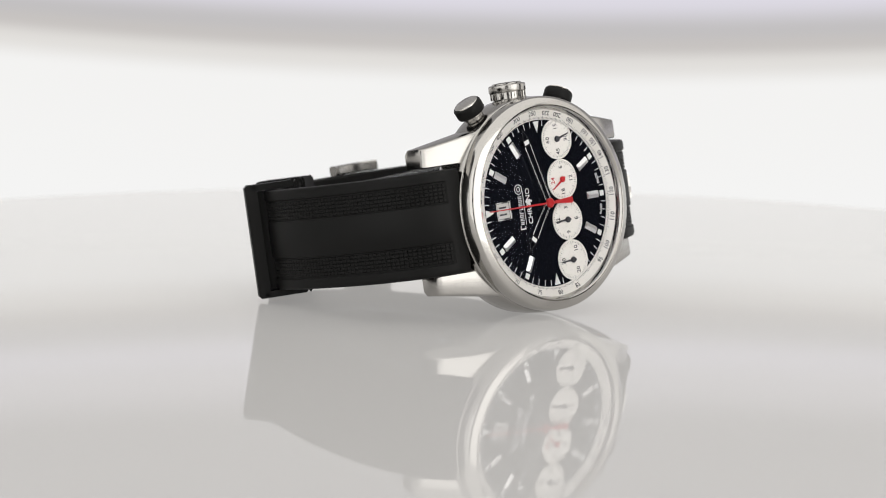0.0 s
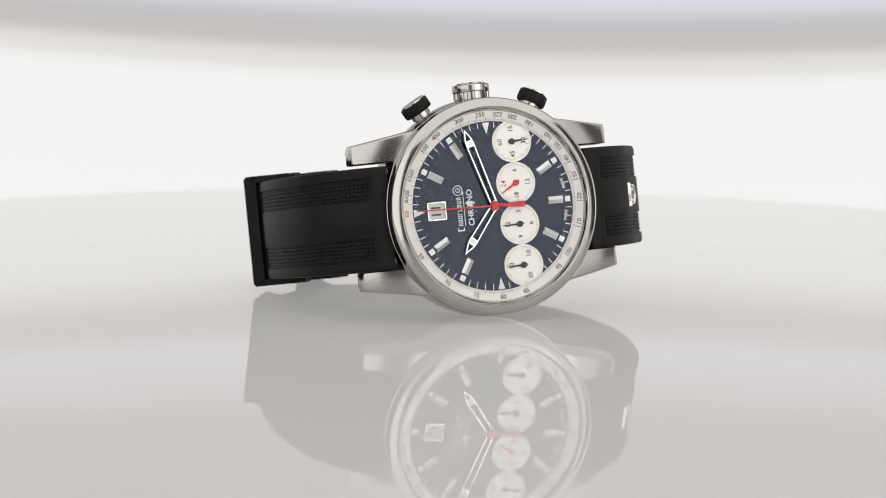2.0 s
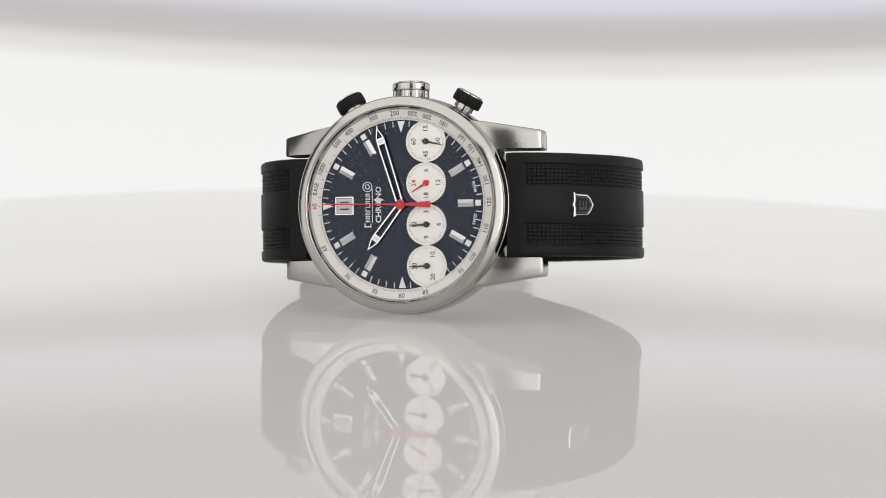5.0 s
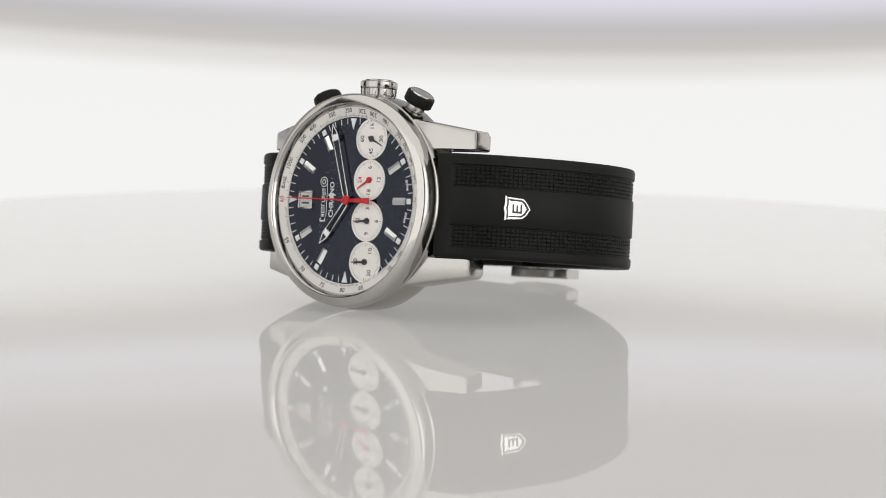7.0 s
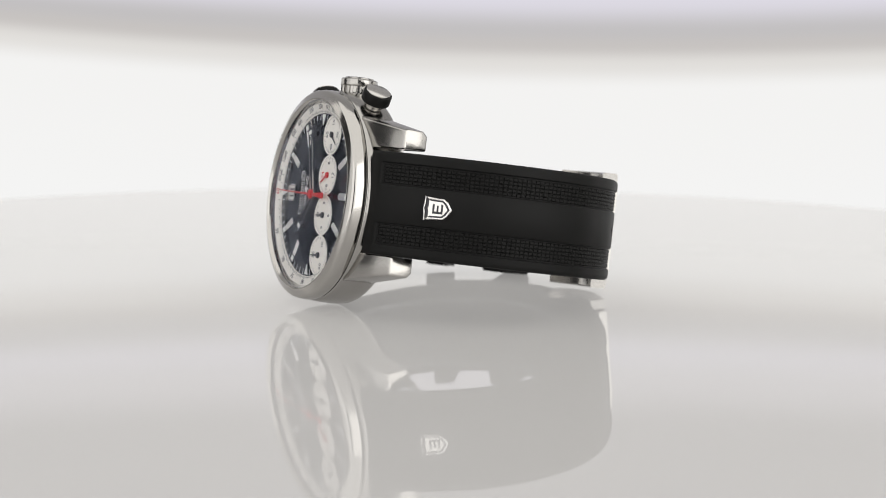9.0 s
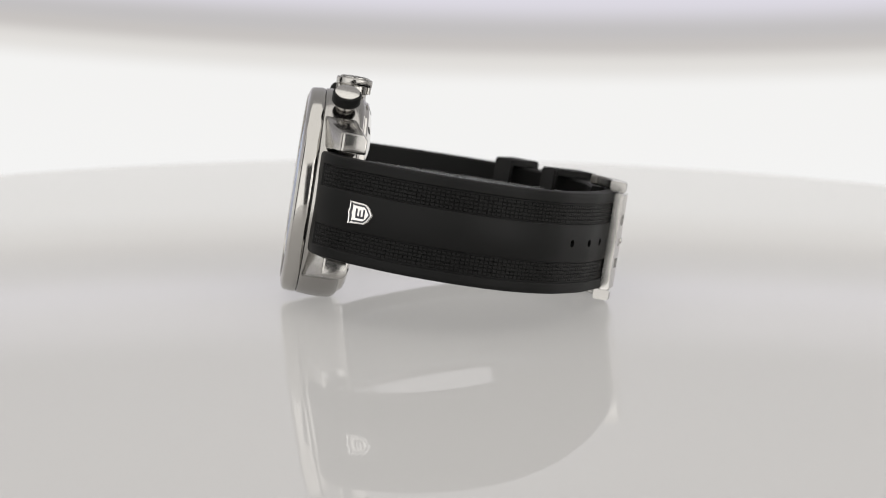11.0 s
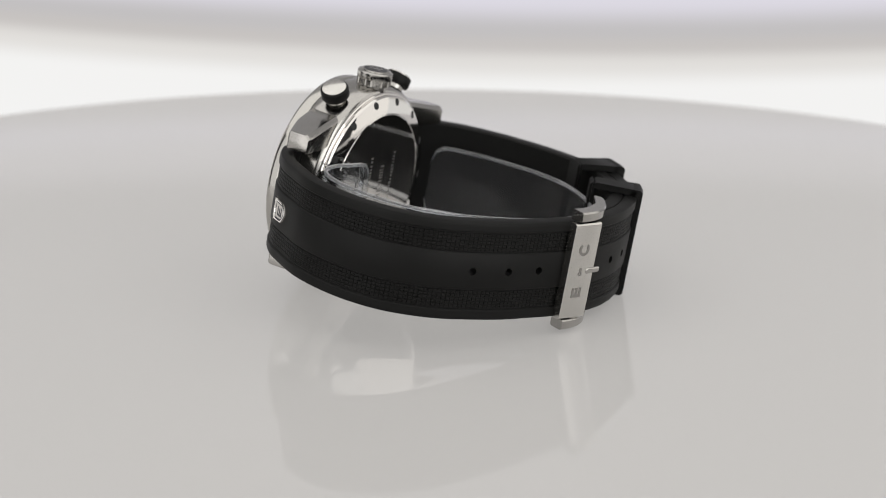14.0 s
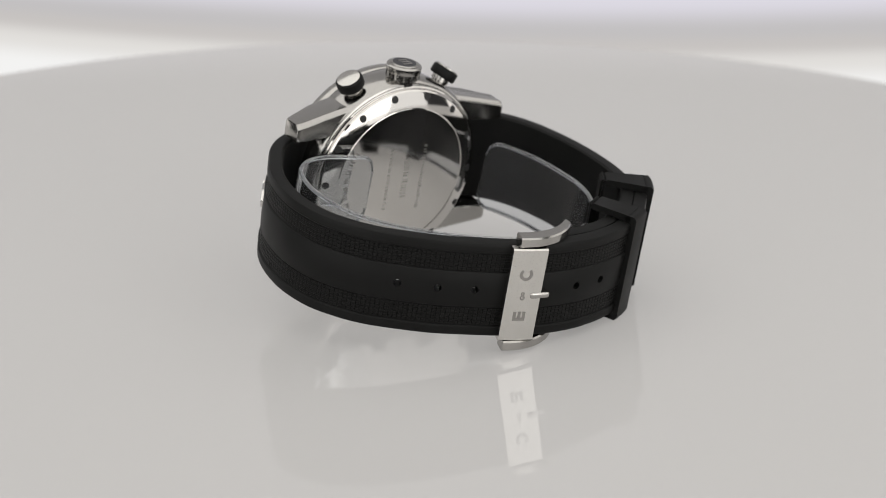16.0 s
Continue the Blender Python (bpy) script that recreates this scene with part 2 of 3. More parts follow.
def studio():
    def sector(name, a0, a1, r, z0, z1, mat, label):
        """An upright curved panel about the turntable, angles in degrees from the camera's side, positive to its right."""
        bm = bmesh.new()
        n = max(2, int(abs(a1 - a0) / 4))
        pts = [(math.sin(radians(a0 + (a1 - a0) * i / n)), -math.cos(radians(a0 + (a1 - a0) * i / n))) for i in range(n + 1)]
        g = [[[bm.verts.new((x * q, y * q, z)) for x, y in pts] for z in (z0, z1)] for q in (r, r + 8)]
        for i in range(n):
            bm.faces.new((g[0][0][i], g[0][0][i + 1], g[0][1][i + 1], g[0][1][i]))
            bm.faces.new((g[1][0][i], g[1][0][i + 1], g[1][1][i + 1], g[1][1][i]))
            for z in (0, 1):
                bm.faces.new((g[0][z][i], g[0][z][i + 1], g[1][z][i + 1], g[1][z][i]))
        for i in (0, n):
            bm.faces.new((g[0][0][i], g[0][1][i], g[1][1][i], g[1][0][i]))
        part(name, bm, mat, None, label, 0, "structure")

    # unseen panels, glowing and dark, added to shape the watch's light and reflections
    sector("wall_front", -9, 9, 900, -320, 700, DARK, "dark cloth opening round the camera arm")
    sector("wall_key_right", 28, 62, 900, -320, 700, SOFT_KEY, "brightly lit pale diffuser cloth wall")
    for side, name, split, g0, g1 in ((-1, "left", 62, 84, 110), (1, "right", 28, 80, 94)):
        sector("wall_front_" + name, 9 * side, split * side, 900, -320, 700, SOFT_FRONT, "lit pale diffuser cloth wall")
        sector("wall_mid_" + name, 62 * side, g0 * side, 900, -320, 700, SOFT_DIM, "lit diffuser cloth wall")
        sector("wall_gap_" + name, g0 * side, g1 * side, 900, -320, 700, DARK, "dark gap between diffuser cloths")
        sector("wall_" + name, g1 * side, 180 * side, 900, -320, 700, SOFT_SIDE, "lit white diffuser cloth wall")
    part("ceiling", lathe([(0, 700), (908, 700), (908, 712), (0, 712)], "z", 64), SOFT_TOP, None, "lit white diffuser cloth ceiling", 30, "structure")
    part("floor", lathe([(0, -320), (908, -320), (908, -332), (0, -332)], "z", 64), GREY, None, "grey studio floor", 30, "structure")

    table = thing("turntable", "round glossy pale grey acrylic turntable plate", "turntable")
    part("plate", lathe([(0, 0), (206.0, 0), (207.1, -0.3), (207.5, -1.8), (207.5, -6.4), (206.9, -7.6), (205.5, -8), (0, -8)], "z", 256), PLATE, table, "glossy acrylic plate with added glow", smooth=6)
    part("base", lathe([(0, -8), (60, -8), (60, -20), (75, -60), (90, -320), (0, -320)], "z", 64), GREY, table, "grey round pedestal")
    return table


def backdrop():
    """A curved sheet that swings with the arm, opposite the lens."""
    ob = tagged(new("backdrop"), "white glowing backdrop sheet, dim band and pale lilac painted above", "backdrop", kind="structure")
    bm = bmesh.new()
    line = [(230, z) for z in range(-60, 151, 10)]
    for i in range(1, 25):
        a = radians(i * 2.2)
        line.append((230 - 300 * (1 - math.cos(a)), 150 + 300 * math.sin(a)))
    n = 24
    rows = [[bm.verts.new((x * 420 / n, y, z)) for x in range(-n, n + 1)] for y, z in line]
    back = [[bm.verts.new((x * 420 / n, y + 2, z + 0.5)) for x in range(-n, n + 1)] for y, z in line]
    for g in (rows, back):
        for A, B in zip(g, g[1:]):
            for i in range(2 * n):
                bm.faces.new((A[i], A[i + 1], B[i + 1], B[i]))
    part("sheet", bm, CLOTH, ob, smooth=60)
    return ob


# ---- the wristwatch: x towards 6 o'clock, y from the dial backwards, z towards the crown ----


def lug(sx, sz):
    """A horn that runs from the case back and down beside the strap, by sections of (x, y front, y back, z inner, z outer)."""
    rows = [(8, 1.5, 8.4, 10.35, 17.2), (14, 1.6, 8.7, 10.35, 16.2), (20, 2.6, 9.4, 10.35, 15.2), (24.2, 4.2, 10.0, 10.35, 14.5),
            (25.8, 4.85, 10.1, 10.35, 14.25), (26.35, 5.1, 10.1, 10.38, 14.2), (26.65, 5.3, 10.0, 10.46, 14.1), (26.75, 5.6, 9.75, 10.65, 13.9)]
    bm = bmesh.new()
    rings = []
    for x, y0, y1, z0, z1 in rows:
        c = min(0.5, (y1 - y0) / 4)
        k = min(0.9, (y1 - y0) * 0.3)
        sec = [(y0, z0 + c * .4), (y0, z1 - c), (y0 + c * .35, z1 - c * .3), (y0 + c, z1), (y1 - k, z1), (y1 - k * 0.9, z1 - k * 0.06), (y1 - k * 0.08, z1 - k * 0.9), (y1, z1 - k), (y1, z0 + c * .4), (y1 - c * .4, z0), (y0 + c * .4, z0)]
        rings.append([bm.verts.new((x * sx * (1 if sx > 0 else 0.97), y, z * sz)) for y, z in sec])
    k = len(rings[0])
    for A, B in zip(rings, rings[1:]):
        for i in range(k):
            bm.faces.new((A[i], A[(i + 1) % k], B[(i + 1) % k], B[i]))
    bm.faces.new(rings[0])
    bm.faces.new(rings[-1])
    return bm


def out_from(angle, along, y):
    """A pose on the case's rim whose z axis points outwards; angle from 3 o'clock towards 6 o'clock."""
    a = radians(angle)
    d = Vector((math.sin(a), 0, math.cos(a)))
    side = Vector((math.cos(a), 0, -math.sin(a)))
    m = Matrix((side, d.cross(side), d)).transposed().to_4x4()
    m.translation = d * along + Vector((0, y, 0))
    return m


def build_case(w):
    part("case_middle", lathe([(19.2, 1.32), (20.9, 1.34), (21.08, 1.42), (21.2, 1.6), (21.4, 3.6), (21.45, 6.0), (21.3, 8.0), (20.95, 8.8), (20.5, 9.3), (20.2, 9.4), (15, 9.4), (15, 1.32)], close=True), STEEL, w)
    part("bezel", lathe([(18.7, -1.4), (18.85, -1.9), (19.05, -2.1), (19.16, -1.95), (19.28, -2.15), (20.45, -1.75), (20.75, -1.55), (20.95, -1.25), (21.04, -0.85), (21.18, 0.4), (21.16, 0.98), (21.0, 1.22), (20.5, 1.3), (18.4, 1.3), (18.4, -0.8)], close=True), BEZEL, w, "polished steel bezel ring")
    part("gasket", lathe([(20.4, 1.24), (20.97, 1.24), (20.97, 1.4), (20.4, 1.4)], close=True), BORE, w, "black joint under the bezel")
    for sx in (1, -1):
        for sz in (1, -1):
            part("lug", lug(sx, sz), STEEL, w, smooth=27)
    back = part("case_back", lathe([(0, 11.75), (4, 11.727), (8, 11.659), (12, 11.546), (15.7, 11.4), (15.85, 11.3), (16.0, 11.38), (18.0, 10.95), (19.3, 10.45), (19.6, 10.1), (19.6, 9.75), (19.9, 9.7), (20.1, 9.5), (20.1, 9.0), (0, 9.0)]), MIRROR, w, "polished steel case back with engraving", smooth=12)
    # flat black discs paint the shade of the recessed notches
    for i in range(14):
        a = radians(360 / 14 * i + 12.4)
        b = lathe([(0, -0.3), (0.82, -0.3), (0.82, 0.012), (0, 0.012)], segs=16)
        part("notch_disc", moved(b, Matrix.Rotation(a, 4, "Y") @ Matrix.Translation((0, 10.78, 18.45)) @ Matrix.Rotation(radians(21), 4, "X")), BORE, back)
    # engraved writing that cannot be read: small strokes round the rim and three lines across
    dice = random.Random(4)
    rim = []
    for i in range(13):
        a = radians(62 + i * 8.2)
        if i in (8, 10):
            continue
        for k in range(2):
            b = block(-0.62 + k * 0.75, -0.28 + k * 0.75, 0, 0.02, -0.7, 0.7)
            rim.append(moved(b, Matrix.Rotation(a, 4, "Y") @ Matrix.Translation((0, 11.478, 13.7))))
        b = block(-0.5, 0.45, 0, 0.02, dice.choice((-0.65, -0.1, 0.45)), 0)
        rim.append(moved(b, Matrix.Rotation(a, 4, "Y") @ Matrix.Translation((0, 11.478, 13.7))))
    part("engraved_strokes", join(*rim), ENGRAVED_BACK, back, kind="stuff")
    for x, l0, hgt in ((-5.4, 7.5, 0.9), (-1.2, 4.6, 1.7), (3.2, 7.0, 0.9)):
        rows = []
        z = -l0
        while z < l0:
            wide = dice.uniform(0.2, 0.42)
            y = 11.75 - 0.35 * (x * x + z * z) / 246
            rows.append(block(x - hgt / 2 * dice.uniform(0.7, 1), x + hgt / 2 * dice.uniform(0.7, 1), y - 0.03, y + 0.018, z, z + wide))
            z += wide + dice.uniform(0.25, 0.55)
        part("engraved_line", join(*rows), ENGRAVED_BACK, back, kind="stuff")

    crown = part("crown", moved(lathe([(0, 4.3), (2.55, 4.3), (2.75, 4.15), (2.75, 4.0), (3.25, 3.92), (3.45, 3.65), (3.45, 2.35), (3.35, 2.15), (2.95, 2.1), (2.95, 0.5), (2.6, 0.3), (2.6, -1.0), (0, -1.0)], "z", 64), out_from(0, 20.8, 6.8) @ Matrix.Diagonal((1.08, 1.08, 0.86, 1))), STEEL, w, "polished steel winding crown")
    flutes = []
    for i in range(14):
        flutes.append(moved(block(-0.34, 0.34, 2.8, 3.3, 0.5, 2.2, 0.12, 1), out_from(0, 20.8, 6.8) @ Matrix.Diagonal((1.08, 1.08, 0.86, 1)) @ Matrix.Rotation(2 * math.pi * i / 14, 4, "Z")))
    part("flutes", join(*flutes), STEEL, crown)
    part("inlay", moved(lathe([(0, 4.34), (2.3, 4.34), (2.3, 4.2), (0, 4.2)], "z", 48), out_from(0, 20.8, 6.8) @ Matrix.Diagonal((1.08, 1.08, 0.86, 1))), PRINT_DARK, crown, "black enamel inlay")
    mark = join(block(-1.1, -0.75, -1.2, 1.2, 4.33, 4.42), block(-0.75, 0.9, -1.2, -0.8, 4.33, 4.42), block(-0.75, 0.7, -0.2, 0.2, 4.33, 4.42), block(-0.75, 0.9, 0.8, 1.2, 4.33, 4.42))
    part("logo_mark", moved(mark, out_from(0, 20.8, 6.8) @ Matrix.Diagonal((1.08, 1.08, 0.86, 1))), STEEL, crown, "raised steel maker's mark")
    for a in (30.5, -30.5):
        m = out_from(a, 20.15, 5.3)
        push = part("pusher", moved(lathe([(0, 2.6), (1.95, 2.6), (1.95, 1.5), (1.6, 1.35), (1.6, 1.0), (1.95, 0.85), (1.95, 0.0), (2.4, -0.3), (2.4, -1.2), (0, -1.2)], "z", 48), m), STEEL, w, "steel push button with rubber collar")
        part("collar", moved(lathe([(2.45, 4.75), (2.8, 4.6), (2.9, 4.35), (2.9, 2.75), (2.75, 2.5), (1.9, 2.45), (1.9, 4.75)], "z", 48, True), m), RUBBER, push, "black rubber collar")
        part("cap", moved(lathe([(0, 4.98), (2.35, 4.98), (2.5, 4.9), (2.52, 4.6), (0, 4.6)], "z", 48), m), SATIN, push, "flat steel cap")


def clock(angle, r):
    """Dial place at an angle clockwise from 12 o'clock."""
    return Matrix.Rotation(-radians(angle), 4, "Z") @ Matrix.Translation((0, r, 0))


def build_dial(w):
    dial = part("dial", on_dial(lathe([(0, 0), (16.9, 0), (16.9, -0.6), (0, -0.6)], "z", 128)), DIAL_BLACK, w, "glossy black dial")
    ring = part("chapter_ring", on_dial(lathe([(16.45, 0.12), (16.55, 0.25), (18.7, 0.85), (18.7, -0.3), (16.45, -0.3)], "z", 160, True)), DIAL_WHITE, w, "silver-white sloping scale ring with black numerals")
    slope = math.atan2(0.6, 2.15)

    def on_ring(angle, r):
        return clock(angle, r) @ Matrix.Translation((0, 0, 0.25 + (r - 16.55) * 0.6 / 2.15 + 0.01)) @ Matrix.Rotation(slope, 4, "X")

    ticks = []
    for i in range(300):
        a = i * 1.2
        long = 0.55 if i % 5 == 0 else 0.32
        if 60 < a < 355 or i % 5 == 0:
            ticks.append(moved(block(-0.035, 0.035, 0, long, -0.01, 0.015), on_ring(a, 16.62)))
    part("scale_ticks", on_dial(join(*ticks)), PRINT_DARK, ring, kind="stuff")
    for v in (1000, 500, 400, 300, 250, 220, 200, 180, 160, 150, 140, 130, 120, 110, 100, 95, 85, 80, 75, 70, 65):
        a = {1000: 24}.get(v, 21600 / v)
        t = letters(str(v), 1.3)
        moved(t, on_ring(a, 17.75) @ Matrix.Rotation(math.pi if 90 < a < 325 else 0, 4, "Z"))
        part("numeral", on_dial(t), PRINT_DARK, ring, smooth=0)
    part("base_word", on_dial(moved(letters("BASE", 1.15), on_ring(11, 17.75))), PRINT_DARK, ring, smooth=0)
    part("red_numeral", on_dial(moved(letters("60", 1.3), on_ring(0, 17.75))), RED, ring, "red numeral", smooth=0)

    # minute track and hour markers
    mins = []
    for i in range(240):
        a = i * 1.5
        near4 = any((Vector((16 * math.sin(radians(a)), 16 * math.cos(radians(a)))) - Vector((c, -5.0))).length < 4.3 for c in (12.13, -12.0))
        if near4 or i % 20 == 0:
            continue
        if i % 4 == 0:
            mins.append(moved(block(-0.075, 0.075, 15.15, 16.3, 0, 0.03), Matrix.Rotation(-radians(a), 4, "Z")))
    part("minute_ticks", on_dial(join(*mins)), PRINT_WHITE, dial, kind="stuff")
    for h in (1, 2, 5, 6, 7, 10, 11):
        m = Matrix.Rotation(-radians(30 * h), 4, "Z")
        b = bmesh.new()
        v = [b.verts.new(c) for c in ((-0.7, 11.3, 0), (0.7, 11.3, 0), (0.7, 14.5, 0), (-0.7, 14.5, 0), (0, 11.5, 0.36), (0, 14.3, 0.36))]
        for f in ((0, 1, 4), (1, 2, 5, 4), (2, 3, 5), (3, 0, 4, 5), (3, 2, 1, 0)):
            b.faces.new([v[k] for k in f])
        part("hour_marker", on_dial(moved(b, m)), MARKER, dial, "faceted steel hour baton", smooth=0)
        part("lume_square", on_dial(moved(block(-0.54, 0.54, 14.85, 15.95, 0, 0.12, 0.04, 1), m)), LUME, dial, "pale luminous square")
    for h in (0, 3, 9):
        part("lume_triangle", on_dial(moved(prism([(-0.75, 16.2), (0.75, 16.2), (0, 14.0)], 0, 0.15, 0.04), Matrix.Rotation(-radians(30 * h), 4, "Z"))), LUME, dial, "pale luminous triangle")

    # date window
    edges = ((-1.78, 1.78, 9.75, 10.0), (-1.78, 1.78, 13.3, 13.55), (-1.78, -1.53, 9.75, 13.55), (1.53, 1.78, 9.75, 13.55))
    part("date_window", on_dial(join(*[block(*e, 0, 0.34, 0.06, 2) for e in edges])), POINTER, dial, "square steel-framed date window")
    part("date_disc", on_dial(block(-1.45, 1.45, 10.05, 13.25, 0.005, 0.03)), DATE_SHADED, dial, "white date disc, greyed for the window's shade")
    part("date_numeral", on_dial(moved(letters("11", 2.7), Matrix.Translation((0, 11.65, 0.045)))), PRINT_DARK, dial, smooth=0)

    # maker's name as plain bars, the model's word below it
    dice = random.Random(9)
    bars = [block(-4.3, -4.05, 6.25, 7.65, 0, 0.025), block(-4.05, -3.55, 7.45, 7.65, 0, 0.025), block(-4.05, -3.6, 6.25, 6.42, 0, 0.025)]
    u = -3.3
    while u < 2.3:
        wide = dice.uniform(0.42, 0.6)
        bars.append(block(u, u + 0.15, 6.45, 7.4, 0, 0.025))
        bars.append(block(u + 0.15, u + wide, *dice.choice(((6.45, 6.62), (6.85, 7.02), (7.23, 7.4))), 0, 0.025))
        if dice.random() < 0.7:
            bars.append(block(u + wide - 0.15, u + wide, 6.45, 7.4, 0, 0.025))
        u += wide + 0.22
    part("name_bar", on_dial(join(*bars)), PRINT_WHITE, dial, "white printed bars")
    part("name_bar", on_dial(block(-3.4, 3.2, 5.95, 6.08, 0, 0.025)), PRINT_WHITE, dial, "white printed bars")
    for r0, r1 in ((0.85, 1.0), (0.35, 0.5)):
        part("name_ring", on_dial(moved(lathe([(r0, 0), (r1, 0), (r1, 0.025), (r0, 0.025)], "z", 32, True), Matrix.Translation((3.6, 7.0, 0)))), PRINT_WHITE, dial, "white printed ring")
    for u, v, size, t in ((0.1, 4.7, 1.6, "CHRONO"), (0.75, 4.6, 2.7, "4")):
        part("model_word", on_dial(moved(letters(t, size, 0.02 if t == "4" else 0.03), Matrix.Translation((u, v, 0.03)))), PRINT_WHITE, dial, smooth=0)
    for a, t in ((192, "SWISS"), (168, "MADE")):
        part("origin_word", on_dial(moved(letters(t, 0.8), clock(a, 15.05) @ Matrix.Rotation(math.pi, 4, "Z") @ Matrix.Translation((0, 0, 0.02)))), PRINT_WHITE, dial, smooth=0)

    # four counters in a row
    for c, words in ((12.13, ("60", "15", "30", "45")), (4.07, ("24", "6", "12", "18")), (-3.97, ("12", "3", "6", "9")), (-12.0, ("30", "10", "20", ""))):
        at = Matrix.Translation((c, -5.0, 0))
        sub = part("subdial", on_dial(moved(lathe([(0, 0.05), (3.72, 0.05), (3.8, 0.18), (3.97, 0.18), (4.03, 0.1), (4.03, 0), (0, 0)], "z", 64), at)), DIAL_WHITE, dial, "white recessed counter with black numerals")
        tk = []
        for i in range(60 if c > 12 else 48):
            a = 360 * i / (60 if c > 12 else 48)
            tk.append(moved(block(-0.03, 0.03, 3.35 if i % 4 else 3.1, 3.68, 0.05, 0.07), at @ Matrix.Rotation(radians(a), 4, "Z")))
        part("counter_ticks", on_dial(join(*tk)), PRINT_DARK, dial, kind="stuff")
        spots = (0, 90, 180, 270) if words[3] else (0, 120, 240)
        for s, a in zip(words, spots):
            if s:
                t = moved(letters(s, 1.35), at @ Matrix.Translation((2.45 * math.sin(radians(a)), 2.45 * math.cos(radians(a)), 0.07)))
                part("counter_numeral", on_dial(t), RED if s == "24" else PRINT_DARK, dial, smooth=0)


def small_hand(length):
    return join(prism([(-0.16, -0.8), (0.16, -0.8), (0.24, 0), (0.08, length), (-0.08, length), (-0.24, 0)], 0.28, 0.36), lathe([(0, 0.5), (0.5, 0.48), (0.6, 0.36), (0.6, 0.1), (0, 0.1)], "z", 24))


def skeleton_hand(name, length, wide, h, w, angle):
    """An open steel hand: two thin rails, a pale arrow tip and an eye."""
    rails = []
    tip0 = length - 3.6
    for s in (1, -1):
        rails.append(prism([(s * 0.42, 0.6), (s * (wide - 0.24), tip0), (s * wide, tip0), (s * 0.72, 0.6)][::s], h, h + 0.22, 0.012))
    rails.append(prism([(-wide, tip0), (wide, tip0), (wide, tip0 + 0.25), (-wide, tip0 + 0.25)], h, h + 0.22))
    rails.append(prism([(-wide, tip0 + 1.1), (wide, tip0 + 1.1), (wide, tip0 + 1.3), (-wide, tip0 + 1.3)], h, h + 0.22))
    for s in (1, -1):
        rails.append(prism([(s * (wide - 0.2), tip0 + 0.2), (s * wide, tip0 + 0.2), (s * wide, tip0 + 1.2), (s * (wide - 0.2), tip0 + 1.2)][::s], h, h + 0.22))
        rails.append(prism([(s * (wide - 0.22), tip0 + 1.2), (s * wide, tip0 + 1.2), (0, length), (0, length - 0.5)][::s], h, h + 0.22))
    rails.append(lathe([(0, h + 0.2), (1.0, h + 0.2), (1.0, h), (0, h)], "z", 32))
    m = Matrix.Rotation(-radians(angle), 4, "Z")
    hand = part(name, on_dial(moved(join(*rails), m)), POINTER, w, "open steel hand with luminous tip", smooth=20)
    part("lume_tip", on_dial(moved(prism([(-wide + 0.2, tip0 + 0.22), (wide - 0.2, tip0 + 0.22), (wide - 0.2, tip0 + 1.15), (-wide + 0.2, tip0 + 1.15)], h + 0.03, h + 0.17), m)), LUME, hand)
    return hand


def build_pointers(w):
    skeleton_hand("hour_hand", 11.2, 0.85, 0.45, w, 308)
    skeleton_hand("minute_hand", 15.9, 0.85, 0.75, w, 72.5)
    sec = join(prism([(-0.2, 0), (0.2, 0), (0.09, 16.0), (-0.09, 16.0)], 1.1, 1.2), prism([(-0.2, 0), (-0.62, -5.9), (-0.45, -6.2), (0.45, -6.2), (0.62, -5.9), (0.2, 0)], 1.08, 1.22, 0.04), lathe([(0, 1.5), (0.7, 1.45), (0.95, 1.25), (0.95, 1.0), (0, 1.0)], "z", 32))
    part("chronograph_hand", on_dial(moved(sec, Matrix.Rotation(radians(-1.2), 4, "Z"))), RED, w, "long red lacquered chronograph hand", smooth=30)
    for c, a, mat in ((4.07, -31, RED), (-3.97, -2, PRINT_DARK), (-12.0, -2, PRINT_DARK)):
        part("counter_hand", on_dial(moved(small_hand(3.4), Matrix.Translation((c, -5.0, 0)) @ Matrix.Rotation(-radians(a), 4, "Z"))), mat, w, "small red counter hand" if mat == RED else "small black counter hand")
    return part("running_seconds_hand", small_hand(3.2), PRINT_DARK, w, "small black running seconds hand")


def build_crystal(w):
    g = part("crystal", on_dial(lathe([(0, 2.25), (5, 2.21), (10, 2.09), (15, 1.87), (18, 1.65), (18.8, 1.5)], "z", 128)), GLASS, w, "clear slightly domed crystal", smooth=80)
    g.visible_shadow = False


SIX = [(20.4, 2.4), (23.7, 3.0), (28.0, 5.3), (31.7, 8.5), (34.8, 12.7), (38.3, 18.2), (40.5, 24.3), (41.5, 31.5), (40.6, 38.8), (38.0, 44.4), (34.5, 49.0), (29.9, 52.9),
       (23.4, 57.4), (16.9, 60.6), (11.4, 63.1), (5.4, 65.1), (-2.1, 66.2), (-9.4, 65.9), (-17.6, 63.9), (-25.7, 59.5), (-32.5, 53.1), (-35.5, 49.0)]
TWELVE = [(-20.4, 3.2), (-24.0, 3.6), (-27.9, 5.9), (-31.7, 10.1), (-34.5, 16.1), (-36.2, 24.1), (-36.7, 31.9), (-36.1, 39.6), (-34.2, 46.0), (-30.1, 51.7), (-23.7, 57.5), (-16.2, 61.4), (-8.6, 63.2), (-0.4, 63.2)]


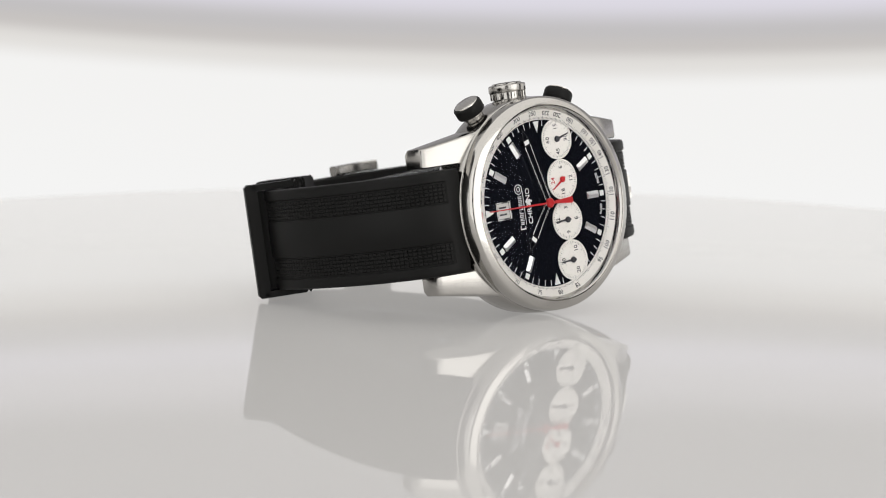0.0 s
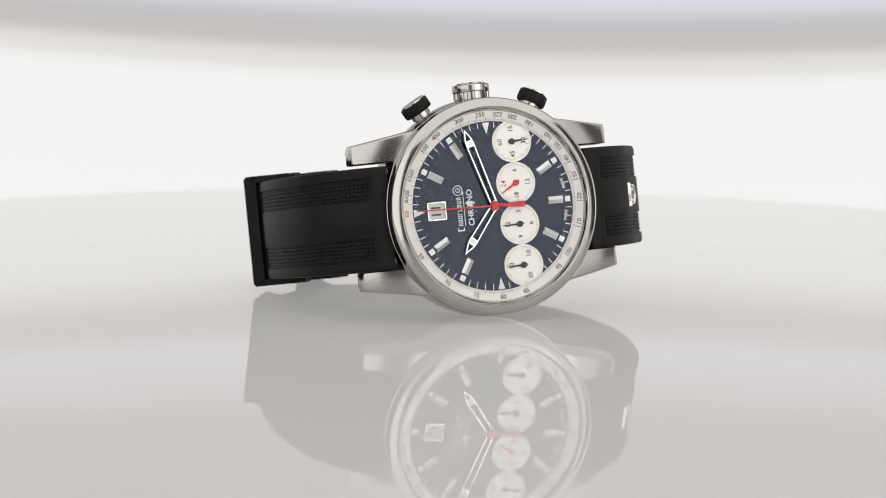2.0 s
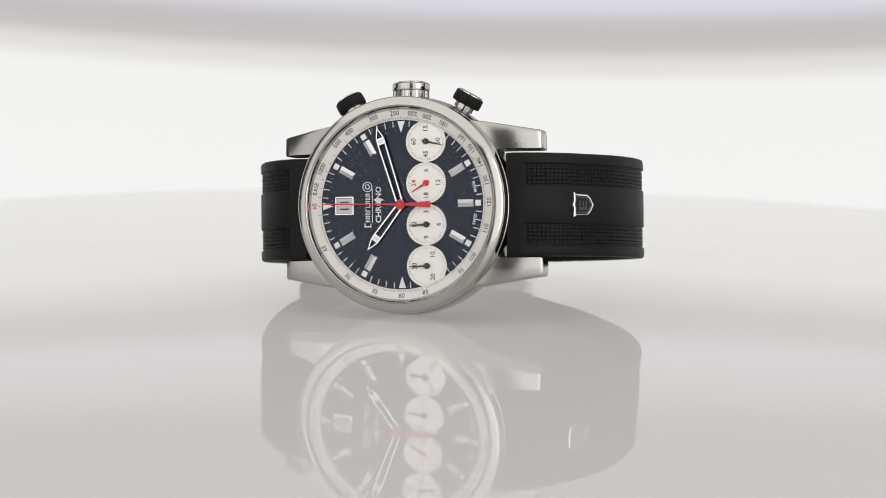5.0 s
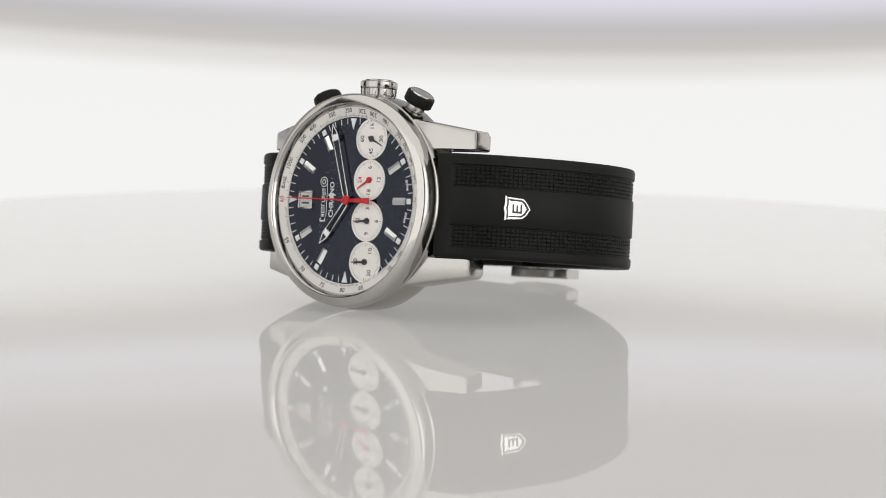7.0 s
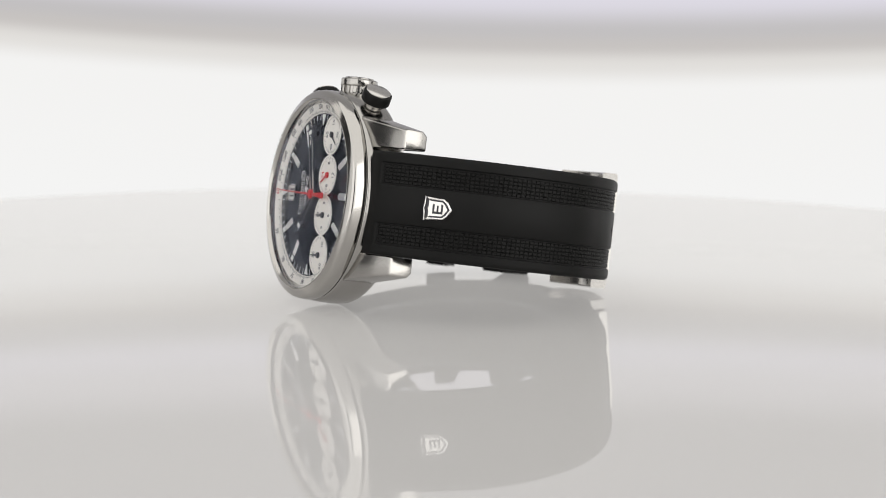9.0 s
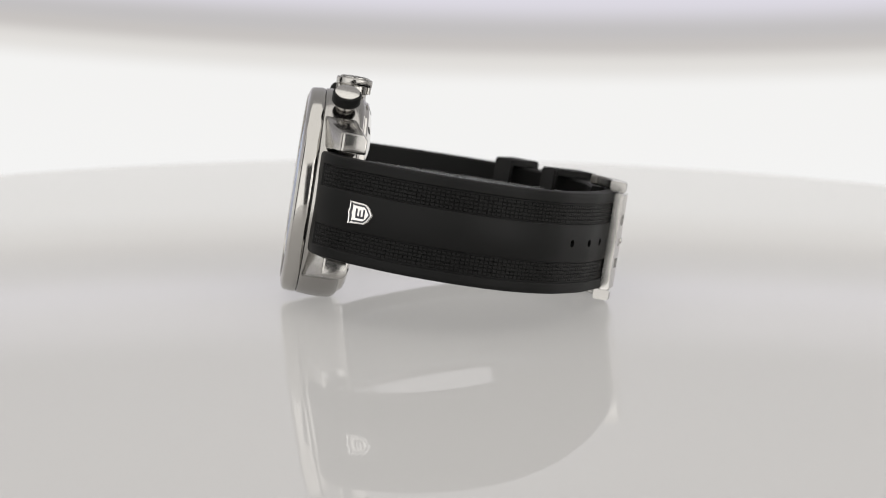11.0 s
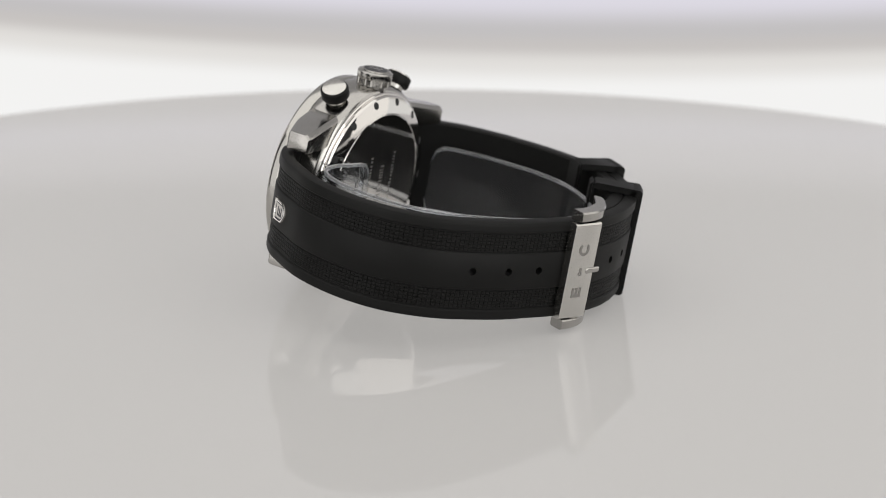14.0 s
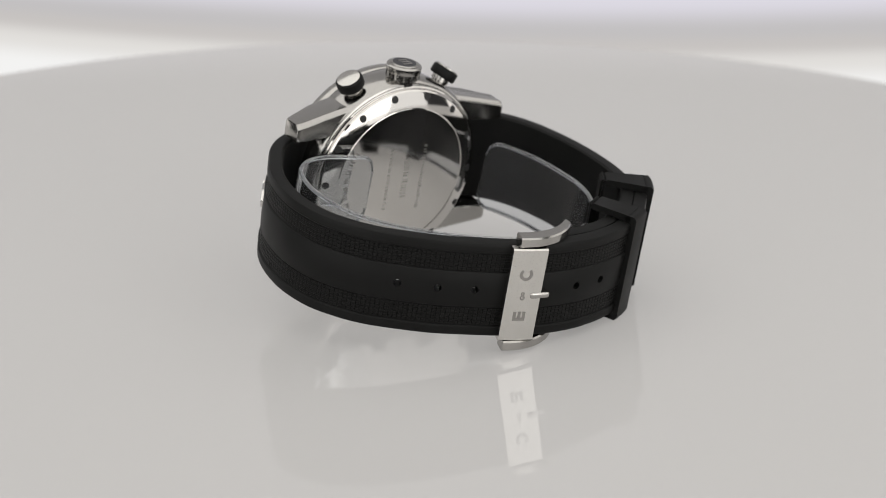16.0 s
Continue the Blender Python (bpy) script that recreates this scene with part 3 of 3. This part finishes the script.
def strap_section(start, thick, until=1e9):
    def sec(s):
        k = min(1.0, max(0.0, (s - start) / 0.6)) * min(1.0, max(0.0, (until - s) / 0.6))
        g = 0.4 * k
        h = 0.3 * g
        return [(-10, 0.5), (-9.85, 0.2), (-9.4, 0.02), (-9.0, 0), (-8.05, 0), (-7.9, h), (-7.78, g), (-3.8, g), (-3.68, h), (-3.5, 0), (3.5, 0), (3.68, h), (3.8, g), (7.78, g), (7.9, h), (8.05, 0), (9.0, 0), (9.4, 0.02), (9.85, 0.2), (10, 0.5),
                (10, thick - 0.4), (9.6, thick), (-9.6, thick), (-10, thick - 0.4)]
    return sec


def tread(line, side, s0, s1):
    """Rows of small studs in the two channels of a strap."""
    bm = bmesh.new()
    rows = [c + o for c in (-5.75, 5.75) for o in (-1.44, -0.72, 0, 0.72, 1.44)]
    for s, p, d in line[::2]:
        if s < s0 or s > s1:
            continue
        n = Vector((-d.y, d.x)) * side
        for z in rows:
            q = []
            for e, a, h in ((0.41, 0.45, 0.345), (0.26, 0.34, 0.22)):
                for i, j in ((-1, -1), (1, -1), (1, 1), (-1, 1)):
                    q.append(bm.verts.new((p.x + d.x * a * i + n.x * e, p.y + d.y * a * i + n.y * e, z + h * j + lift(p.y))))
            bm.faces.new(q[4:])
            for i in range(4):
                j = (i + 1) % 4
                bm.faces.new((q[i], q[j], q[4 + j], q[4 + i]))
    return bm


def strip(line, s0, s1):
    return [r for r in line if s0 - 1e-6 <= r[0] <= s1 + 1e-6]


def at_x(line, x, low=0.0):
    """How far along a line it first passes x, past a given length."""
    for (s, p, d), (s2, p2, d2) in zip(line, line[1:]):
        if s >= low and (p.x - x) * (p2.x - x) <= 0:
            return s
    return line[-1][0]


def frame_at(line, s, side):
    """A pose on a strap: x along it, y out of it, z up."""
    q = min(line, key=lambda r: abs(r[0] - s))
    d = q[2].to_3d()
    out = Vector((d.y, -d.x, 0)) * side
    up = Vector((0, 0, 1))
    m = Matrix((d, out, up)).transposed().to_4x4()
    m.translation = (q[1].x, q[1].y, lift(q[1].y))
    return m


def build_straps(w):
    six, twelve = spline(SIX, 0.46), spline(TWELVE, 0.46)
    long = part("long_strap", sweep(six, strap_section(3.2, 3.0), 1), RUBBER, w, "black rubber strap with studded channels and holes", smooth=35)
    holes = []
    for x in (29.9, 23.5, 16.8, -4.6, -11.4):
        s = at_x(six, x, 45)
        m = frame_at(six, s, 1)
        holes.append(moved(lathe([(0, -4), (0.78, -4), (0.78, 1), (0, 1)], "z", 20), Matrix.Scale(MM, 4) @ m @ Matrix.Rotation(math.pi / 2, 4, "X") @ Matrix.Scale(-1, 4, (0, 0, 1))))
    for b in holes:
        bmesh.ops.recalc_face_normals(b, faces=b.faces)
    cut(long, join(*holes))
    part("studs", tread(six, 1, 3.6, 200), RUBBER, long, kind="stuff")
    short = part("short_strap", sweep(twelve, strap_section(3.2, 3.0), -1), RUBBER, w, "black rubber strap with studded channels", smooth=35)
    part("studs", tread(twelve, -1, 3.6, 58), RUBBER, short, kind="stuff")

    # shield emblem
    m = frame_at(six, at_x(six, 33.6), 1)
    shield = [(-2.3, 2.15), (-1.9, 1.85), (1.0, 1.75), (1.7, 1.2), (2.45, 0), (1.7, -1.2), (1.0, -1.75), (-1.9, -1.85), (-2.3, -2.15), (-2.3, -0.7), (-2.5, 0), (-2.3, 0.7)]
    up = m @ Matrix(((1, 0, 0, 0), (0, 0, 1, 0), (0, 1, 0, 0), (0, 0, 0, 1))) @ Matrix.Diagonal((1.12, 1.12, 1, 1))
    part("emblem", moved(prism(shield, -0.4, 0.2, 0.04), up), MIRROR, long, "polished steel shield emblem", smooth=20)
    rim = bmesh.new()
    loops = [[rim.verts.new((u * k, v * k, h)) for u, v in shield] for k, h in ((0.98, 0.15), (0.98, 0.4), (0.93, 0.46), (0.85, 0.43), (0.82, 0.15))]
    for A, B in zip(loops, loops[1:]):
        for i in range(len(A)):
            j = (i + 1) % len(A)
            rim.faces.new((A[i], A[j], B[j], B[i]))
    part("emblem_rim", moved(rim, up), POINTER, long, "raised polished rim", smooth=20)
    part("emblem_groove", moved(prism([(u * 0.83, v * 0.83) for u, v in shield], 0.18, 0.205), up), PRINT_DARK, long, smooth=0)
    part("emblem_field", moved(prism([(u * 0.68, v * 0.68) for u, v in shield], 0.19, 0.27), up), MIRROR, long, smooth=0)
    part("logo_mark", moved(join(block(-0.9, 0.9, -0.85, -0.45, 0.26, 0.29), block(-0.9, -0.55, -0.5, 0.8, 0.26, 0.29), block(-0.17, 0.15, -0.5, 0.6, 0.26, 0.29), block(0.55, 0.9, -0.5, 0.8, 0.26, 0.29)), up), PRINT_DARK, long, "black maker's mark", smooth=0)

    # two keepers round both layers
    for x, wide in ((-32.2, 6.4), (-20.0, 6.2)):
        s = at_x(twelve, x, 40)
        line = strip(twelve, s - wide / 2, s + wide / 2)
        o0, o1, h = -3.9, 7.2, 10.15
        wall = 1.35

        def ring(z0, z1, e0, e1):
            c = 0.55
            return lambda s: [(z0 + c, e0), (z1 - c, e0), (z1, e0 + c), (z1, e1 - c), (z1 - c, e1), (z0 + c, e1), (z0, e1 - c), (z0, e0 + c)]
        k = join(sweep(line, ring(-h - wall, h + wall, o0, o0 + 2.5), -1), sweep(line, ring(-h - wall, h + wall, o1 - 1.0, o1), -1),
                 sweep(line, ring(h, h + wall, o0 + 1.2, o1 - 0.8), -1), sweep(line, ring(-h - wall, -h, o0 + 1.2, o1 - 0.8), -1))
        part("keeper", k, RUBBER, w, "black rubber keeper loop", smooth=60)


def build_buckle(w):
    six = spline(SIX, 0.3)
    s0, s1 = at_x(six, 11.6, 60), at_x(six, 5.0, 60)
    plate_line = strip(six, s0, s1)
    buckle = part("buckle_plate", sweep(plate_line, lambda s: [(-9.9, -1.6), (-9.6, -1.9), (9.6, -1.9), (9.9, -1.6), (9.9, -0.1), (-9.9, -0.1)], 1), SATIN, w, "brushed steel buckle plate", smooth=30)
    for z in (1, -1):
        line = strip(six, s0 + 1.2, at_x(six, -3.4, 60))
        k0 = line[0][0]
        L = line[-1][0] - k0

        def sec(s, z=z, k0=k0, L=L):
            f = (s - k0) / L
            a, b = -1.9 + 5.6 * f ** 2.2, 1.3 + 4.6 * f ** 2.2
            lo, hi = (10.1, 12.2) if z > 0 else (-12.2, -10.1)
            c = 0.3
            return [(lo + c, a), (hi - c, a), (hi, a + c), (hi, b - c), (hi - c, b), (lo + c, b), (lo, b - c), (lo, a + c)]
        part("buckle_arm", sweep(line, sec, 1), STEEL, w, "polished curved steel buckle arm", smooth=30)
    m = frame_at(six, s1, 1)
    part("buckle_tongue", moved(block(-2.2, 1.9, -0.6, 2.15, -0.62, 0.62, 0.45, 3), m), STEEL, w, "polished steel buckle tongue")
    mm = frame_at(six, (s0 + s1) / 2, 1)
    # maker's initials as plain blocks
    hgt = 2.5
    k = hgt * 0.4
    strokes = [block(-hgt / 2, hgt / 2, 1.87, 1.95, -4.4 - k, -4.4 - k + 0.7)]
    for i in range(3):
        x = -hgt / 2 + i * (hgt - 0.6) / 2
        strokes.append(block(x, x + 0.6, 1.87, 1.955, -4.4 - k + 0.5, -4.4 + k))
    part("engraved_mark", moved(join(*strokes), mm), ENGRAVED, buckle, "engraved maker's mark", smooth=0)

    def arc(z, r0, r1, a0, a1):
        n = 20
        out = [(r1 * math.cos(radians(a0 + (a1 - a0) * i / n)), r1 * math.sin(radians(a0 + (a1 - a0) * i / n))) for i in range(n + 1)]
        out += [(r0 * math.cos(radians(a0 + (a1 - a0) * i / n)), r0 * math.sin(radians(a0 + (a1 - a0) * i / n))) for i in range(n, -1, -1)]
        return moved(prism(out, 0, 0.08), mm @ Matrix.Translation((0, 1.88, z)) @ Matrix(((1, 0, 0, 0), (0, 0, 1, 0), (0, 1, 0, 0), (0, 0, 0, 1))))
    part("engraved_mark", arc(4.6, 0.75, 1.35, 130, 410), ENGRAVED, buckle, "engraved maker's mark", smooth=0)
    part("engraved_mark", join(arc(-0.45, 0.22, 0.5, 0, 350), arc(0.4, 0.15, 0.4, 0, 350)), ENGRAVED, buckle, "engraved maker's mark", smooth=0)



CUFF = [(11.0, 15.6), (15.5, 15.3), (21.7, 14.1), (27.6, 15.2), (32.4, 19.3), (35.2, 25.9), (35.7, 32.8), (34.4, 39.6), (30.7, 45.3), (24.6, 50.5), (16.6, 55.0), (6.7, 58.5), (-3.9, 59.0), (-13.9, 55.9),
        (-21.1, 50.0), (-25.8, 43.9), (-28.1, 37.3), (-28.4, 30.6), (-27.8, 23.7), (-26.2, 18.6), (-24.5, 15.4), (-22.3, 12.9)]


def build_cuff():
    c = thing("display_cuff", "clear plastic open cuff inside the watch strap", "display cuff")
    line = spline(CUFF, 0.5)
    lean = pose(0, 0, 0, 0, -3.3, 0)

    def half(s):
        """Half the band's width, with rounded corners at its two ends."""
        f = max(0.0, min(1.0, s / 3.0, (line[-1][0] - s) / 3.0))
        return 4.5 + 3.0 * math.sqrt(1 - (1 - f) ** 2)

    def sec(s):
        h = half(s)
        return [(-h, 0.2), (-h + 0.2, 0), (h - 0.2, 0), (h, 0.2), (h, 0.9), (h - 0.2, 1.1), (-h + 0.2, 1.1), (-h, 0.9)]
    part("band", moved(sweep(line, sec, 1), lean), PLASTIC, c, smooth=40)
    for z in (1, -1):
        def edge(s, z=z):
            a, d = (half(s) + 0.02) * z, 0.34 * z
            return [(a, 0.15), (a + d, 0.3), (a + d, 0.8), (a, 0.95), (a - d, 0.8), (a - d, 0.3)]
        part("rim", moved(sweep(line, edge, 1), lean), FROSTED, c, "frosted rounded rim", smooth=60)
    return c


# the case sits a little turned between the strap's ends
CASE_TURN = pose(-0.00015, 0.00105, 0.0001, -0.4, 0, -1.5)


def build_watch():
    w = thing("wristwatch", "steel chronograph wristwatch on black rubber strap, lying on its side", "wristwatch")
    build_case(w)
    build_dial(w)
    seconds = build_pointers(w)
    build_crystal(w)
    for ob in w.children_recursive:
        if ob != seconds:
            ob.data.transform(CASE_TURN)
    build_straps(w)
    build_buckle(w)
    return w, seconds


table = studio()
sheet = backdrop()
watch, seconds_hand = build_watch()
cuff = build_cuff()

# the watch's stand on the plate: it leans back on the buckle
STAND = Matrix(((0.99627, -0.0474, -0.07207, 0.00032), (0.0574, 0.98794, 0.1438, -0.030876), (0.06439, -0.1474, 0.98698, 0.022503), (0, 0, 0, 1)))


def motions():
    times = [0.5 * i for i in range(33)]
    walk(watch, [(t, pose(0, 0, 0, 0, 0, 39.876 - 11.572 * t) @ STAND) for t in times])
    walk(cuff, [(t, pose(0, 0, 0, 0, 0, 39.876 - 11.572 * t) @ STAND) for t in times])
    walk(table, [(t, pose(0, 0, 0, 0, 0, 39.876 - 11.572 * t)) for t in times])
    hub = CASE_TURN @ Matrix.Translation((0.0050, 0, 0.01213)) @ DIAL
    walk(seconds_hand, [(t, hub @ pose(0, 0, 0, 0, 0, -6 * (27.3 + t))) for t in range(17)])
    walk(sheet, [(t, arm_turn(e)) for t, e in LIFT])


motions()
